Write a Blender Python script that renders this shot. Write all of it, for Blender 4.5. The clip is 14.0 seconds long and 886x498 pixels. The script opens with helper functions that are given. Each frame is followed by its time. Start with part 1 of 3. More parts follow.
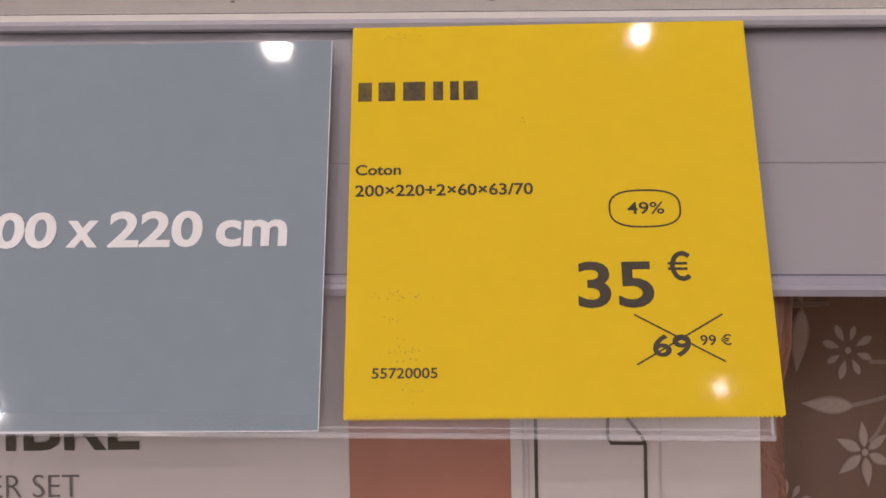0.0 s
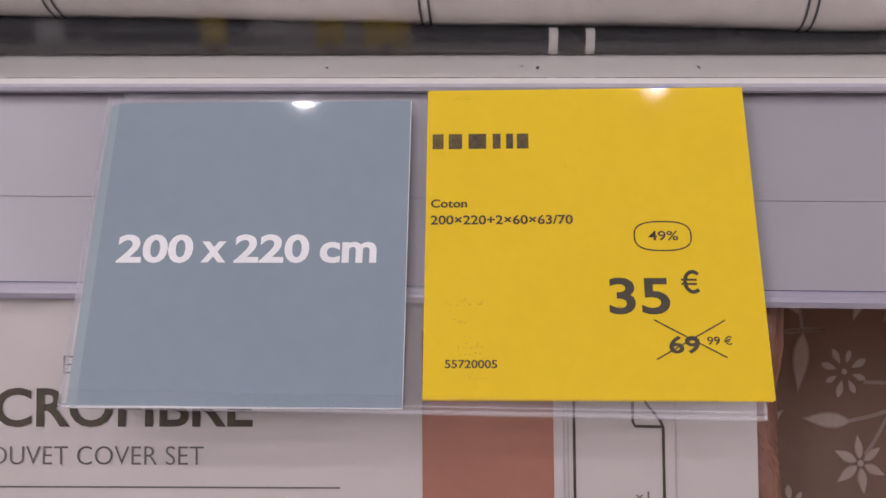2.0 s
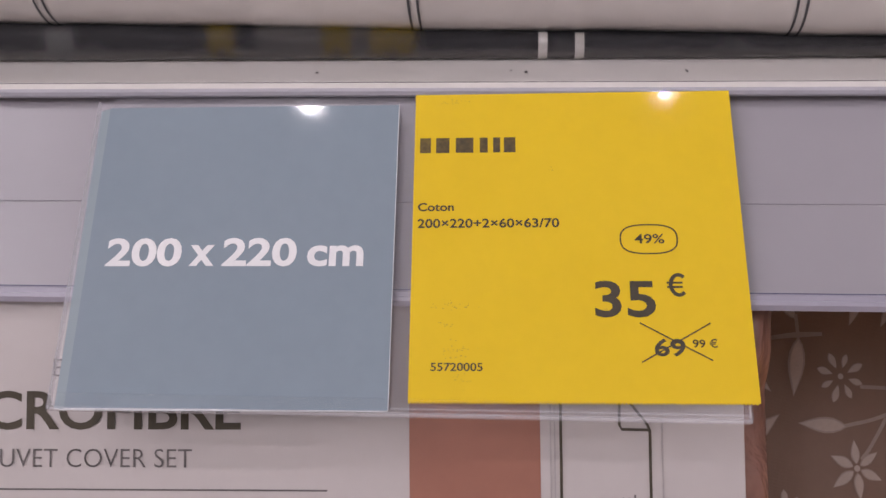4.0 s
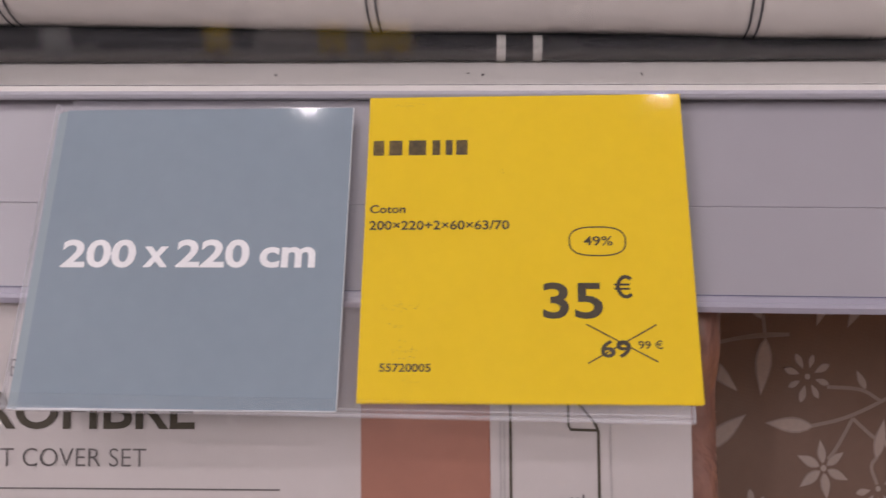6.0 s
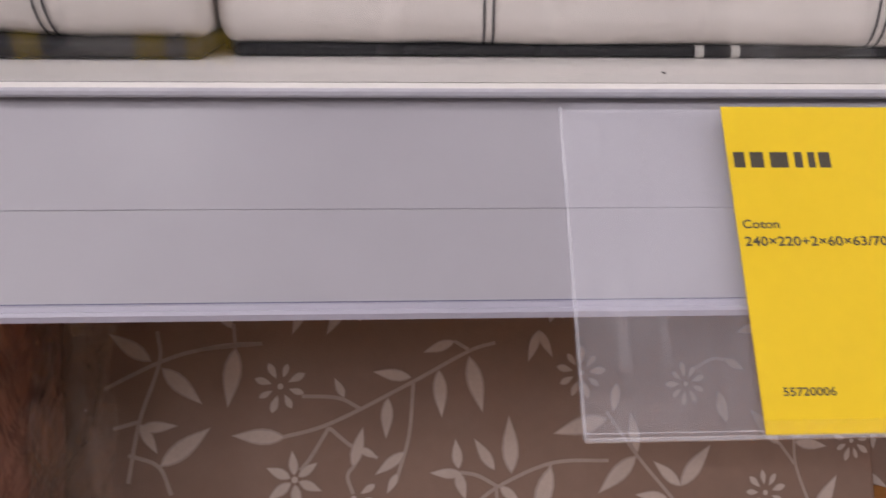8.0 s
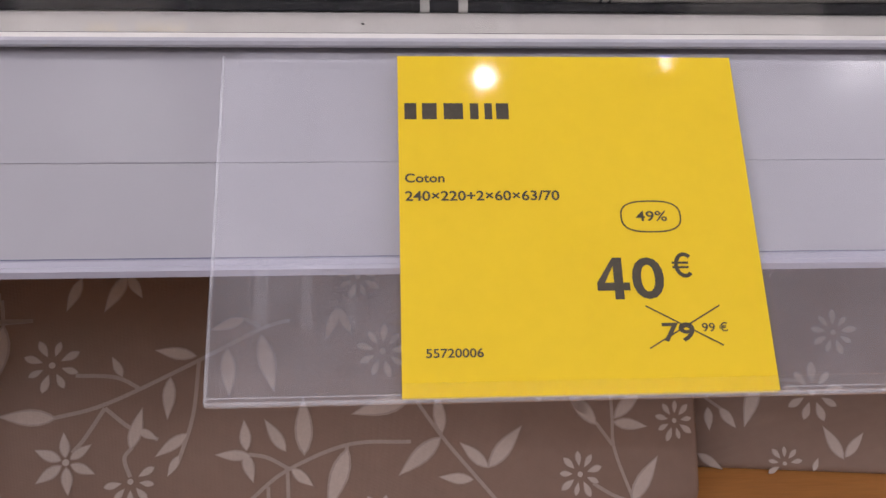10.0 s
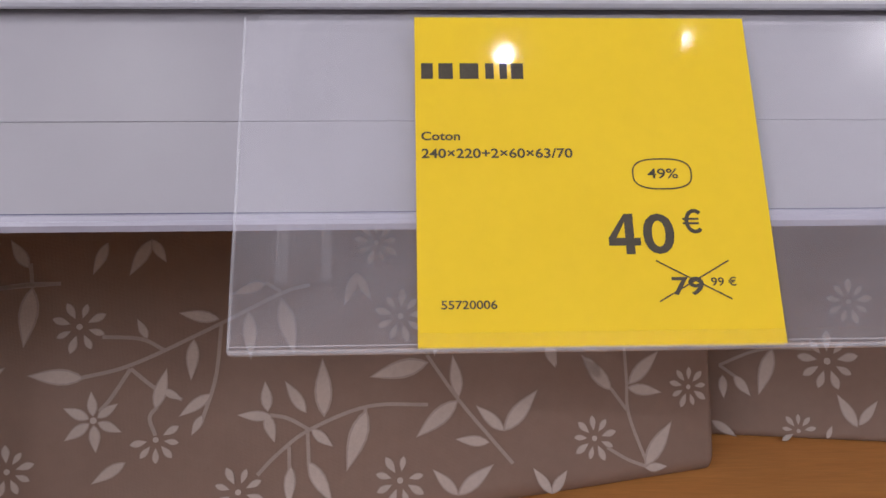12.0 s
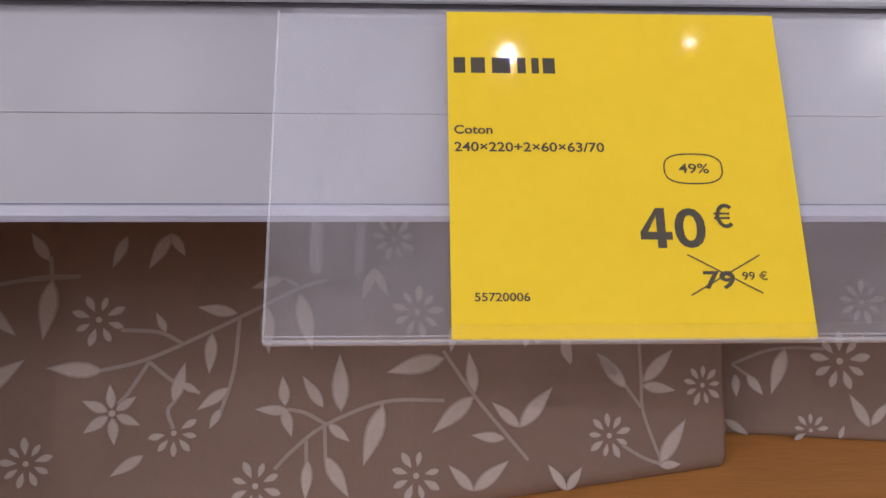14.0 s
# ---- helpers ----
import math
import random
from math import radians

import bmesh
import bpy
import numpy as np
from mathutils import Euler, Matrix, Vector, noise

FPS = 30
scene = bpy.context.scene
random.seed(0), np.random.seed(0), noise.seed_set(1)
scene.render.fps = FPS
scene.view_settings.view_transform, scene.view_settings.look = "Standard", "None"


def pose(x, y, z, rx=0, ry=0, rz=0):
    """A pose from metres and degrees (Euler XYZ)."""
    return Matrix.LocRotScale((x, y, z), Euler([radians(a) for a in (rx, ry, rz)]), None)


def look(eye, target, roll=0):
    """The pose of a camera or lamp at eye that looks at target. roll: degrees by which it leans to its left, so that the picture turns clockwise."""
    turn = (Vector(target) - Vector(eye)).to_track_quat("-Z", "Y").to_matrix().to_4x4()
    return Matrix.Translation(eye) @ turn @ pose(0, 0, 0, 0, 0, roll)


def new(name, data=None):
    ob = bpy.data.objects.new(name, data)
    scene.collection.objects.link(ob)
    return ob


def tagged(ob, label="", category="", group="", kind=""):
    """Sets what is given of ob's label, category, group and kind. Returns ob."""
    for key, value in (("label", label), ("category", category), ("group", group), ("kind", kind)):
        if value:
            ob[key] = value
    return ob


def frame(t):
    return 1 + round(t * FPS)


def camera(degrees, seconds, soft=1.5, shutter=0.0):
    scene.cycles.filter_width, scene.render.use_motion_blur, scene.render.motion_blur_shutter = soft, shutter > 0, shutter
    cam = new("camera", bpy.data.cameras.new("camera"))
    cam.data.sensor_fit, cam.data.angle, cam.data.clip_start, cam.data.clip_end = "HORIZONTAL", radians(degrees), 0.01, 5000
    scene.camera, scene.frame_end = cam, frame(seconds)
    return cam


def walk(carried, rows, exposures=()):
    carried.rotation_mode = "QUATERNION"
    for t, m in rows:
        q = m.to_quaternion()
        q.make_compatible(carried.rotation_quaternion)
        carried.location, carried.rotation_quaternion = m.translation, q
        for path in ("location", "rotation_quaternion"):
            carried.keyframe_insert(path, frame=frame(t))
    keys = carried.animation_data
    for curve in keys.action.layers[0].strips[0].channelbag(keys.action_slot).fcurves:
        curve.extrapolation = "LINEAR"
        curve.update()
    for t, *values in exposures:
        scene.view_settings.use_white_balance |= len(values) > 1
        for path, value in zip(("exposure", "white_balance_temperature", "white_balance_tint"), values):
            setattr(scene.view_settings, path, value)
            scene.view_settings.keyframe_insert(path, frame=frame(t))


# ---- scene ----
cam = camera(53.4, 14.0, soft=1.5, shutter=0.3)
PATH = [
    (0, (0.023, 0.011, 1.314), (-0.041, 1.837, 0.498), -0.8),
    (0.5, (0.021, -0.003, 1.315), (-0.058, 1.839, 0.541), -1.0),
    (1, (0.017, -0.03, 1.32), (-0.074, 1.814, 0.552), -0.8),
    (1.5, (0.013, -0.036, 1.324), (-0.084, 1.816, 0.576), -0.6),
    (2, (0.012, -0.044, 1.329), (-0.091, 1.819, 0.608), -0.6),
    (2.5, (0.012, -0.046, 1.33), (-0.094, 1.818, 0.614), -0.5),
    (3, (0.019, -0.046, 1.329), (-0.098, 1.82, 0.62), -0.7),
    (5.5, (0.019, -0.043, 1.328), (-0.105, 1.824, 0.623), -0.9),
    (6, (0.035, -0.046, 1.33), (-0.089, 1.82, 0.62), -0.8),
    (6.5, (0.079, -0.042, 1.335), (-0.027, 1.826, 0.628), -0.8),
    (6.7, (0.099, -0.04, 1.337), (0.042, 1.829, 0.628), -0.2),
    (7, (0.139, -0.037, 1.336), (0.161, 1.834, 0.63), 0.5),
    (7.2, (0.16, -0.03, 1.33), (0.218, 1.842, 0.629), 1.3),
    (7.5, (0.192, -0.034, 1.326), (0.313, 1.844, 0.651), 0.9),
    (7.8, (0.231, -0.033, 1.326), (0.327, 1.844, 0.643), 0.6),
    (8, (0.25, -0.031, 1.322), (0.357, 1.846, 0.64), 0.7),
    (8.5, (0.292, -0.023, 1.312), (0.413, 1.854, 0.632), 0.8),
    (9, (0.336, -0.023, 1.307), (0.475, 1.856, 0.636), 1.0),
    (9.2, (0.344, -0.022, 1.307), (0.487, 1.856, 0.635), 0.9),
    (11.5, (0.354, -0.036, 1.303), (0.443, 1.826, 0.58), 0.3),
    (12, (0.352, -0.035, 1.302), (0.437, 1.825, 0.573), 0.4),
    (12.5, (0.35, -0.034, 1.301), (0.432, 1.825, 0.568), 0.5),
    (13, (0.347, -0.036, 1.299), (0.426, 1.824, 0.568), 0.6),
    (13.5, (0.341, -0.033, 1.297), (0.42, 1.826, 0.564), 0.8),
    (14, (0.342, -0.037, 1.3), (0.43, 1.824, 0.574), 0.9),
]
walk(cam, [(t, look(eye, target, roll)) for t, eye, target, roll in PATH],
     [(0.0, -0.39, 6650, 17), (1.0, -0.33, 6150, 17), (3.0, -0.29, 6100, 18), (6.0, -0.30, 6250, 18), (7.0, -0.29, 6200, 16), (7.5, -0.09, 6150, 14), (8.1, 0.0, 6100, 13), (9.0, -0.06, 6050, 13), (11.5, -0.05, 5800, 11), (14.0, -0.05, 5800, 11)])

# ---- world and exposure ----
world = bpy.data.worlds.new("world")
world.use_nodes = True
world.node_tree.nodes["Background"].inputs[0].default_value = (0.9, 0.93, 1.0, 1)
world.node_tree.nodes["Background"].inputs[1].default_value = 0.02
scene.world = world
LAMP_POWER = 300.0


# ---- materials ----
def material(name, color, rough=0.5, vary=0.08, scale=40.0, bump=0.0, bump_scale=300.0, metal=0.0, coat=0.0, coat_rough=0.1,
             second=None, patch=0.5, film_bump=0.0, weave=0.0, stretch=(1, 1, 1), per_object=0.0, specular=0.5, sheen=0.0):
    m = bpy.data.materials.new(name)
    m.use_nodes = True
    nt = m.node_tree
    n, l = nt.nodes, nt.links
    b = n["Principled BSDF"]
    b.inputs["Roughness"].default_value = rough
    b.inputs["Metallic"].default_value = metal
    b.inputs["Specular IOR Level"].default_value = specular
    b.inputs["Coat Weight"].default_value = coat
    b.inputs["Coat Roughness"].default_value = coat_rough
    b.inputs["Sheen Weight"].default_value = sheen
    tc = n.new("ShaderNodeTexCoord")
    mp = n.new("ShaderNodeMapping")
    mp.inputs["Scale"].default_value = stretch
    l.new(tc.outputs["Object"], mp.inputs["Vector"])
    fine = n.new("ShaderNodeTexNoise")
    fine.inputs["Scale"].default_value = scale * 8
    fine.inputs["Detail"].default_value = 5
    broad = n.new("ShaderNodeTexNoise")
    broad.inputs["Scale"].default_value = scale
    broad.inputs["Detail"].default_value = 3
    for t in (fine, broad):
        l.new(mp.outputs["Vector"], t.inputs["Vector"])
    mix = n.new("ShaderNodeMix")
    mix.data_type = "RGBA"
    other = second or tuple(c * (1 - vary * 2) for c in color)
    mix.inputs[6].default_value = (*color, 1)
    mix.inputs[7].default_value = (*other, 1)
    ramp = n.new("ShaderNodeMapRange")
    ramp.inputs[1].default_value, ramp.inputs[2].default_value = 0.35, 0.35 + patch
    l.new(broad.outputs["Fac"], ramp.inputs[0])
    l.new(ramp.outputs[0], mix.inputs[0])
    grain = n.new("ShaderNodeHueSaturation")
    vr = n.new("ShaderNodeMapRange")
    vr.inputs[1].default_value, vr.inputs[2].default_value = 0.3, 0.7
    vr.inputs[3].default_value, vr.inputs[4].default_value = 1 - vary, 1 + vary
    l.new(fine.outputs["Fac"], vr.inputs[0])
    value = vr.outputs[0]
    if per_object:
        info = n.new("ShaderNodeObjectInfo")
        pr = n.new("ShaderNodeMapRange")
        pr.inputs[3].default_value, pr.inputs[4].default_value = 1 - per_object, 1 + per_object
        l.new(info.outputs["Random"], pr.inputs[0])
        mul = n.new("ShaderNodeMath")
        mul.operation = "MULTIPLY"
        l.new(value, mul.inputs[0])
        l.new(pr.outputs[0], mul.inputs[1])
        value = mul.outputs[0]
    l.new(value, grain.inputs["Value"])
    l.new(mix.outputs[2], grain.inputs["Color"])
    l.new(grain.outputs[0], b.inputs["Base Color"])
    rr = n.new("ShaderNodeMapRange")
    rr.inputs[3].default_value, rr.inputs[4].default_value = max(rough - 0.08, 0.02), min(rough + 0.08, 1)
    l.new(broad.outputs["Fac"], rr.inputs[0])
    l.new(rr.outputs[0], b.inputs["Roughness"])
    last = None
    if weave:
        total = None
        for axis in ("X", "Z"):
            w = n.new("ShaderNodeTexWave")
            w.bands_direction = axis
            w.inputs["Scale"].default_value = 520
            w.inputs["Distortion"].default_value = 1.2
            w.inputs["Detail"].default_value = 1
            w.inputs["Detail Scale"].default_value = 0.6
            l.new(mp.outputs["Vector"], w.inputs["Vector"])
            if total is None:
                total = w.outputs["Fac"]
            else:
                add = n.new("ShaderNodeMath")
                add.operation = "ADD"
                l.new(total, add.inputs[0])
                l.new(w.outputs["Fac"], add.inputs[1])
                total = add.outputs[0]
        bm_ = n.new("ShaderNodeBump")
        bm_.inputs["Strength"].default_value = weave
        bm_.inputs["Distance"].default_value = 0.0004
        l.new(total, bm_.inputs["Height"])
        last = bm_
    if bump:
        rel = n.new("ShaderNodeTexNoise")
        rel.inputs["Scale"].default_value = bump_scale
        rel.inputs["Detail"].default_value = 4
        l.new(mp.outputs["Vector"], rel.inputs["Vector"])
        bm_ = n.new("ShaderNodeBump")
        bm_.inputs["Strength"].default_value = bump
        bm_.inputs["Distance"].default_value = 0.3 / bump_scale
        l.new(rel.outputs["Fac"], bm_.inputs["Height"])
        if last:
            l.new(last.outputs[0], bm_.inputs["Normal"])
        last = bm_
    if last:
        l.new(last.outputs[0], b.inputs["Normal"])
    if film_bump:
        fb = n.new("ShaderNodeTexNoise")
        fb.inputs["Scale"].default_value = 26
        fb.inputs["Detail"].default_value = 3
        fb.inputs["Distortion"].default_value = 1.4
        l.new(mp.outputs["Vector"], fb.inputs["Vector"])
        bm_ = n.new("ShaderNodeBump")
        bm_.inputs["Strength"].default_value = film_bump
        bm_.inputs["Distance"].default_value = 0.006
        l.new(fb.outputs["Fac"], bm_.inputs["Height"])
        l.new(bm_.outputs[0], b.inputs["Coat Normal"])
    return m


def clear_plastic(name, haze=0.05, haze_color=(0.8, 0.8, 0.84), rough=0.04, gloss=1.0, wrinkle=0.0):
    """A thin clear sheet: light goes straight through, with a gloss by Fresnel and a faint milky haze."""
    m = bpy.data.materials.new(name)
    m.use_nodes = True
    n, l = m.node_tree.nodes, m.node_tree.links
    n.remove(n["Principled BSDF"])
    out = n["Material Output"]
    clear, milk, shine = n.new("ShaderNodeBsdfTransparent"), n.new("ShaderNodeBsdfDiffuse"), n.new("ShaderNodeBsdfGlossy")
    clear.inputs[0].default_value = (1, 1, 1, 1)
    milk.inputs[0].default_value = (*haze_color, 1)
    shine.inputs["Roughness"].default_value = rough
    tc = n.new("ShaderNodeTexCoord")
    smear = n.new("ShaderNodeTexNoise")
    smear.inputs["Scale"].default_value = 35
    smear.inputs["Detail"].default_value = 5
    l.new(tc.outputs["Object"], smear.inputs["Vector"])
    mr = n.new("ShaderNodeMapRange")
    mr.inputs[1].default_value, mr.inputs[2].default_value = 0.3, 0.75
    mr.inputs[3].default_value, mr.inputs[4].default_value = haze * 0.8, haze * 1.25
    l.new(smear.outputs["Fac"], mr.inputs[0])
    body = n.new("ShaderNodeMixShader")
    l.new(mr.outputs[0], body.inputs[0])
    l.new(clear.outputs[0], body.inputs[1])
    l.new(milk.outputs[0], body.inputs[2])
    fres = n.new("ShaderNodeFresnel")
    fres.inputs[0].default_value = 1.45
    mul = n.new("ShaderNodeMath")
    mul.operation = "MULTIPLY"
    mul.inputs[1].default_value = gloss
    l.new(fres.outputs[0], mul.inputs[0])
    top = n.new("ShaderNodeMixShader")
    l.new(mul.outputs[0], top.inputs[0])
    l.new(body.outputs[0], top.inputs[1])
    l.new(shine.outputs[0], top.inputs[2])
    if wrinkle:
        wn = n.new("ShaderNodeTexNoise")
        wn.inputs["Scale"].default_value = 60
        wn.inputs["Detail"].default_value = 4
        wn.inputs["Distortion"].default_value = 2
        l.new(tc.outputs["Object"], wn.inputs["Vector"])
        bm_ = n.new("ShaderNodeBump")
        bm_.inputs["Strength"].default_value = wrinkle
        bm_.inputs["Distance"].default_value = 0.004
        l.new(wn.outputs["Fac"], bm_.inputs["Height"])
        l.new(bm_.outputs[0], shine.inputs["Normal"])
        l.new(bm_.outputs[0], fres.inputs["Normal"])
    l.new(top.outputs[0], out.inputs[0])
    return m


def glow(name, color, strength):
    m = bpy.data.materials.new(name)
    m.use_nodes = True
    n, l = m.node_tree.nodes, m.node_tree.links
    n.remove(n["Principled BSDF"])
    e = n.new("ShaderNodeEmission")
    e.inputs[0].default_value, e.inputs[1].default_value = (*color, 1), strength
    l.new(e.outputs[0], n["Material Output"].inputs[0])
    return m


RAIL = material("rail_plastic", (0.317, 0.301, 0.334), 0.42, 0.015, 6, bump=0.05, bump_scale=900, coat=0.25, coat_rough=0.24)
RAIL_LIP = material("rail_lip_plastic", (0.36, 0.345, 0.42), 0.34, 0.02, 10)
SEAM = material("blue_grey_seam", (0.09, 0.09, 0.16), 0.5, 0.1, 30)
# dark tone for the painted shade over the rail and for the shelf's scuffs
GAP_SHADE_SCUFF = material("gap_shade_and_scuff", (0.10, 0.09, 0.09), 0.6, 0.1, 20)
SHELF_METAL = material("painted_shelf_metal", (0.74, 0.71, 0.69), 0.35, 0.05, 25, bump=0.08, bump_scale=700, second=(0.69, 0.66, 0.63), specular=0.6)
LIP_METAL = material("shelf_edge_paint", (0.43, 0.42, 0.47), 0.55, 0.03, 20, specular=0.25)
YELLOW = material("yellow_card", (0.78, 0.545, 0.014), 0.7, 0.015, 25, second=(0.76, 0.525, 0.013), specular=0.2, coat=0.35, coat_rough=0.05)
BLUE = material("blue_grey_card", (0.232, 0.290, 0.344), 0.6, 0.02, 18, second=(0.222, 0.280, 0.334), specular=0.3, coat=0.35, coat_rough=0.05)
BLUE_BACK = material("pale_blue_grey_card", (0.27, 0.33, 0.37), 0.55, 0.02, 18)
CARD_EDGE = material("card_edge_white", (0.72, 0.74, 0.76), 0.6, 0.03, 60)
INK = material("dark_print", (0.062, 0.050, 0.032), 0.7, 0.15, 90)
WORN_INK = material("worn_print", (0.05, 0.038, 0.025), 0.7, 0.3, 90, second=(0.40, 0.26, 0.015), patch=1.1)
FAINT_INK = material("ghost_print", (0.50, 0.33, 0.02), 0.6, 0.1, 200, second=(0.62, 0.42, 0.02))
WHITE_INK = material("white_print", (0.82, 0.82, 0.84), 0.6, 0.03, 60)
HOLDER_FRONT = clear_plastic("holder_front_plastic", 0.0, rough=0.04)
HOLDER_BACK = clear_plastic("holder_back_plastic", 0.075, (0.85, 0.84, 0.93), rough=0.15, gloss=0.08)
HOLDER_SCUFF = clear_plastic("holder_scuffs", 0.022, (0.9, 0.9, 0.97), rough=0.2, gloss=0.1)
HOLDER_EDGE = clear_plastic("holder_edge_plastic", 0.17, (0.90, 0.90, 0.97), rough=0.1, gloss=0.6)
GUARD = clear_plastic("clear_guard_plastic", 0.006, (0.85, 0.83, 0.84), rough=0.05, gloss=4.6)
FILM = clear_plastic("crinkled_film", 0.022, (0.8, 0.72, 0.68), rough=0.10, wrinkle=1.0, gloss=2.4)
LINEN = material("cream_linen", (0.85, 0.79, 0.75), 0.75, 0.05, 30, second=(0.80, 0.74, 0.70), weave=0.16, coat=0.35, coat_rough=0.12, film_bump=0.35, per_object=0.02)
LINEN_LINE = material("charcoal_stripe", (0.085, 0.08, 0.085), 0.75, 0.1, 80, weave=0.4, coat=0.3)
NAVY = material("dark_navy_fabric", (0.007, 0.007, 0.011), 0.7, 0.15, 60, weave=0.4, coat=0.12, coat_rough=0.1, film_bump=0.3)
OFF_WHITE = material("off_white_stripe", (0.55, 0.53, 0.50), 0.7, 0.06, 60, weave=0.4, coat=0.3)
# the paler second colour paints in the light and dark of crumpled satin
RUST = material("rust_satin", (0.115, 0.042, 0.027), 0.38, 0.16, 18, second=(0.27, 0.13, 0.098), patch=0.22, bump=0.35, bump_scale=45, coat=1.0, coat_rough=0.14, film_bump=1.8)
PAPER = material("white_insert_paper", (0.50, 0.46, 0.455), 0.5, 0.015, 15, coat=0.35, coat_rough=0.12, film_bump=0.12)
SWATCH = material("terracotta_swatch", (0.33, 0.14, 0.095), 0.5, 0.03, 20, second=(0.28, 0.115, 0.08), coat=0.35, coat_rough=0.12, film_bump=0.12)
GREY_INK = material("grey_print", (0.13, 0.115, 0.115), 0.6, 0.1, 60)
PALE_LINE = material("pale_grey_line", (0.40, 0.37, 0.37), 0.5, 0.05, 60)
TAUPE = material("taupe_cotton", (0.262, 0.182, 0.144), 0.75, 0.04, 18, second=(0.238, 0.164, 0.129), weave=0.25, coat=0.06, coat_rough=0.2)
BLOSSOM = material("pale_flower_print", (0.56, 0.485, 0.445), 0.75, 0.05, 70, weave=0.25, coat=0.06, coat_rough=0.2)
RIM = material("dim_print_rim", (0.43, 0.355, 0.32), 0.75, 0.06, 70, weave=0.25)
TWIG = material("pale_twig_print", (0.42, 0.345, 0.305), 0.75, 0.06, 70, weave=0.25)
WOOD = material("orange_wood", (0.66, 0.31, 0.09), 0.45, 0.08, 6, second=(0.55, 0.24, 0.065), stretch=(1.2, 14, 14), bump=0.1, bump_scale=120)
STEEL = material("grey_steel", (0.35, 0.35, 0.36), 0.4, 0.06, 15)
PANEL = material("white_back_panel", (0.55, 0.53, 0.52), 0.6, 0.03, 5)
FLOOR = material("pale_vinyl_floor", (0.44, 0.415, 0.39), 0.35, 0.06, 2, second=(0.39, 0.37, 0.345))
WALL = material("white_wall_paint", (0.60, 0.575, 0.55), 0.7, 0.03, 1.5, bump=0.1, bump_scale=200)
CEILING = material("ceiling_paint", (0.74, 0.72, 0.70), 0.8, 0.03, 1.5)
LAMP_RING = material("white_lamp_ring", (0.7, 0.7, 0.7), 0.4, 0.02, 10)
LAMP_GLOW = glow("lamp_glow", (1.0, 0.92, 0.89), LAMP_POWER)


# ---- builders ----
def to_mesh(bm, name, mat):
    me = bpy.data.meshes.new(name)
    bm.to_mesh(me)
    bm.free()
    me.materials.append(mat)
    return me


def part(name, bm, mat, parent, label="", smooth=False):
    """One mesh object under a thing or a part, in that one's own axes."""
    me = to_mesh(bm, name, mat)
    if smooth:
        me.shade_smooth()
    ob = new(name, me)
    ob.parent = parent
    if label:
        ob["label"] = label
    return ob


def thing(name, m, label, category, group="", kind=""):
    ob = new(name)
    ob.empty_display_size = 0.02
    ob.matrix_world = m
    return tagged(ob, label, category, group, kind)


def box(bm, x0, x1, y0, y1, z0, z1, bevel=0.0, seg=2):
    r = bmesh.ops.create_cube(bm, size=1, matrix=Matrix.LocRotScale(((x0 + x1) / 2, (y0 + y1) / 2, (z0 + z1) / 2), None, (x1 - x0, y1 - y0, z1 - z0)))
    if bevel:
        edges = list({e for v in r["verts"] for e in v.link_edges})
        bmesh.ops.bevel(bm, geom=edges, offset=bevel, segments=seg, affect="EDGES", profile=0.5)
    return bm


def slab(*a, **k):
    return box(bmesh.new(), *a, **k)


def structure(name, bm, mat, label):
    ob = new(name, to_mesh(bm, name, mat))
    return tagged(ob, label, name.split("_")[0], kind="structure")


def extrude_profile(pts, x0, x1, step=0.0):
    """A closed (y, z) outline drawn along x, with caps."""
    bm = bmesh.new()
    n = max(1, int((x1 - x0) / step)) if step else 1
    rings = [[bm.verts.new((x0 + (x1 - x0) * i / n, y, z)) for y, z in pts] for i in range(n + 1)]
    k = len(pts)
    for a, b in zip(rings, rings[1:]):
        for j in range(k):
            bm.faces.new((a[j], a[(j + 1) % k], b[(j + 1) % k], b[j]))
    bm.faces.new(rings[0][::-1])
    bm.faces.new(rings[-1])
    bmesh.ops.recalc_face_normals(bm, faces=bm.faces)
    return bm


def round_outline(corners, radii, step=0.006, arc=8):
    """A closed outline with rounded corners, cut into short pieces."""
    out = []
    n = len(corners)
    pieces = []
    for i in range(n):
        p, a, b = Vector(corners[i]), Vector(corners[i - 1]), Vector(corners[(i + 1) % n])
        da, db = (a - p).normalized(), (b - p).normalized()
        half = da.angle(db) / 2
        r = radii[i]
        cut = r / math.tan(half)
        c = p + (da + db).normalized() * (r / math.sin(half))
        s, e = p + da * cut - c, p + db * cut - c
        turn = math.atan2(s.x * e.y - s.y * e.x, s.dot(e))
        arcpts = []
        for k in range(arc + 1):
            w = turn * k / arc
            arcpts.append(c + Vector((s.x * math.cos(w) - s.y * math.sin(w), s.x * math.sin(w) + s.y * math.cos(w))))
        pieces.append(arcpts)
    for i in range(n):
        out += pieces[i]
        s, e = pieces[i][-1], pieces[(i + 1) % n][0]
        m = max(1, int((e - s).length / step))
        out += [s.lerp(e, k / m) for k in range(1, m)]
    return out


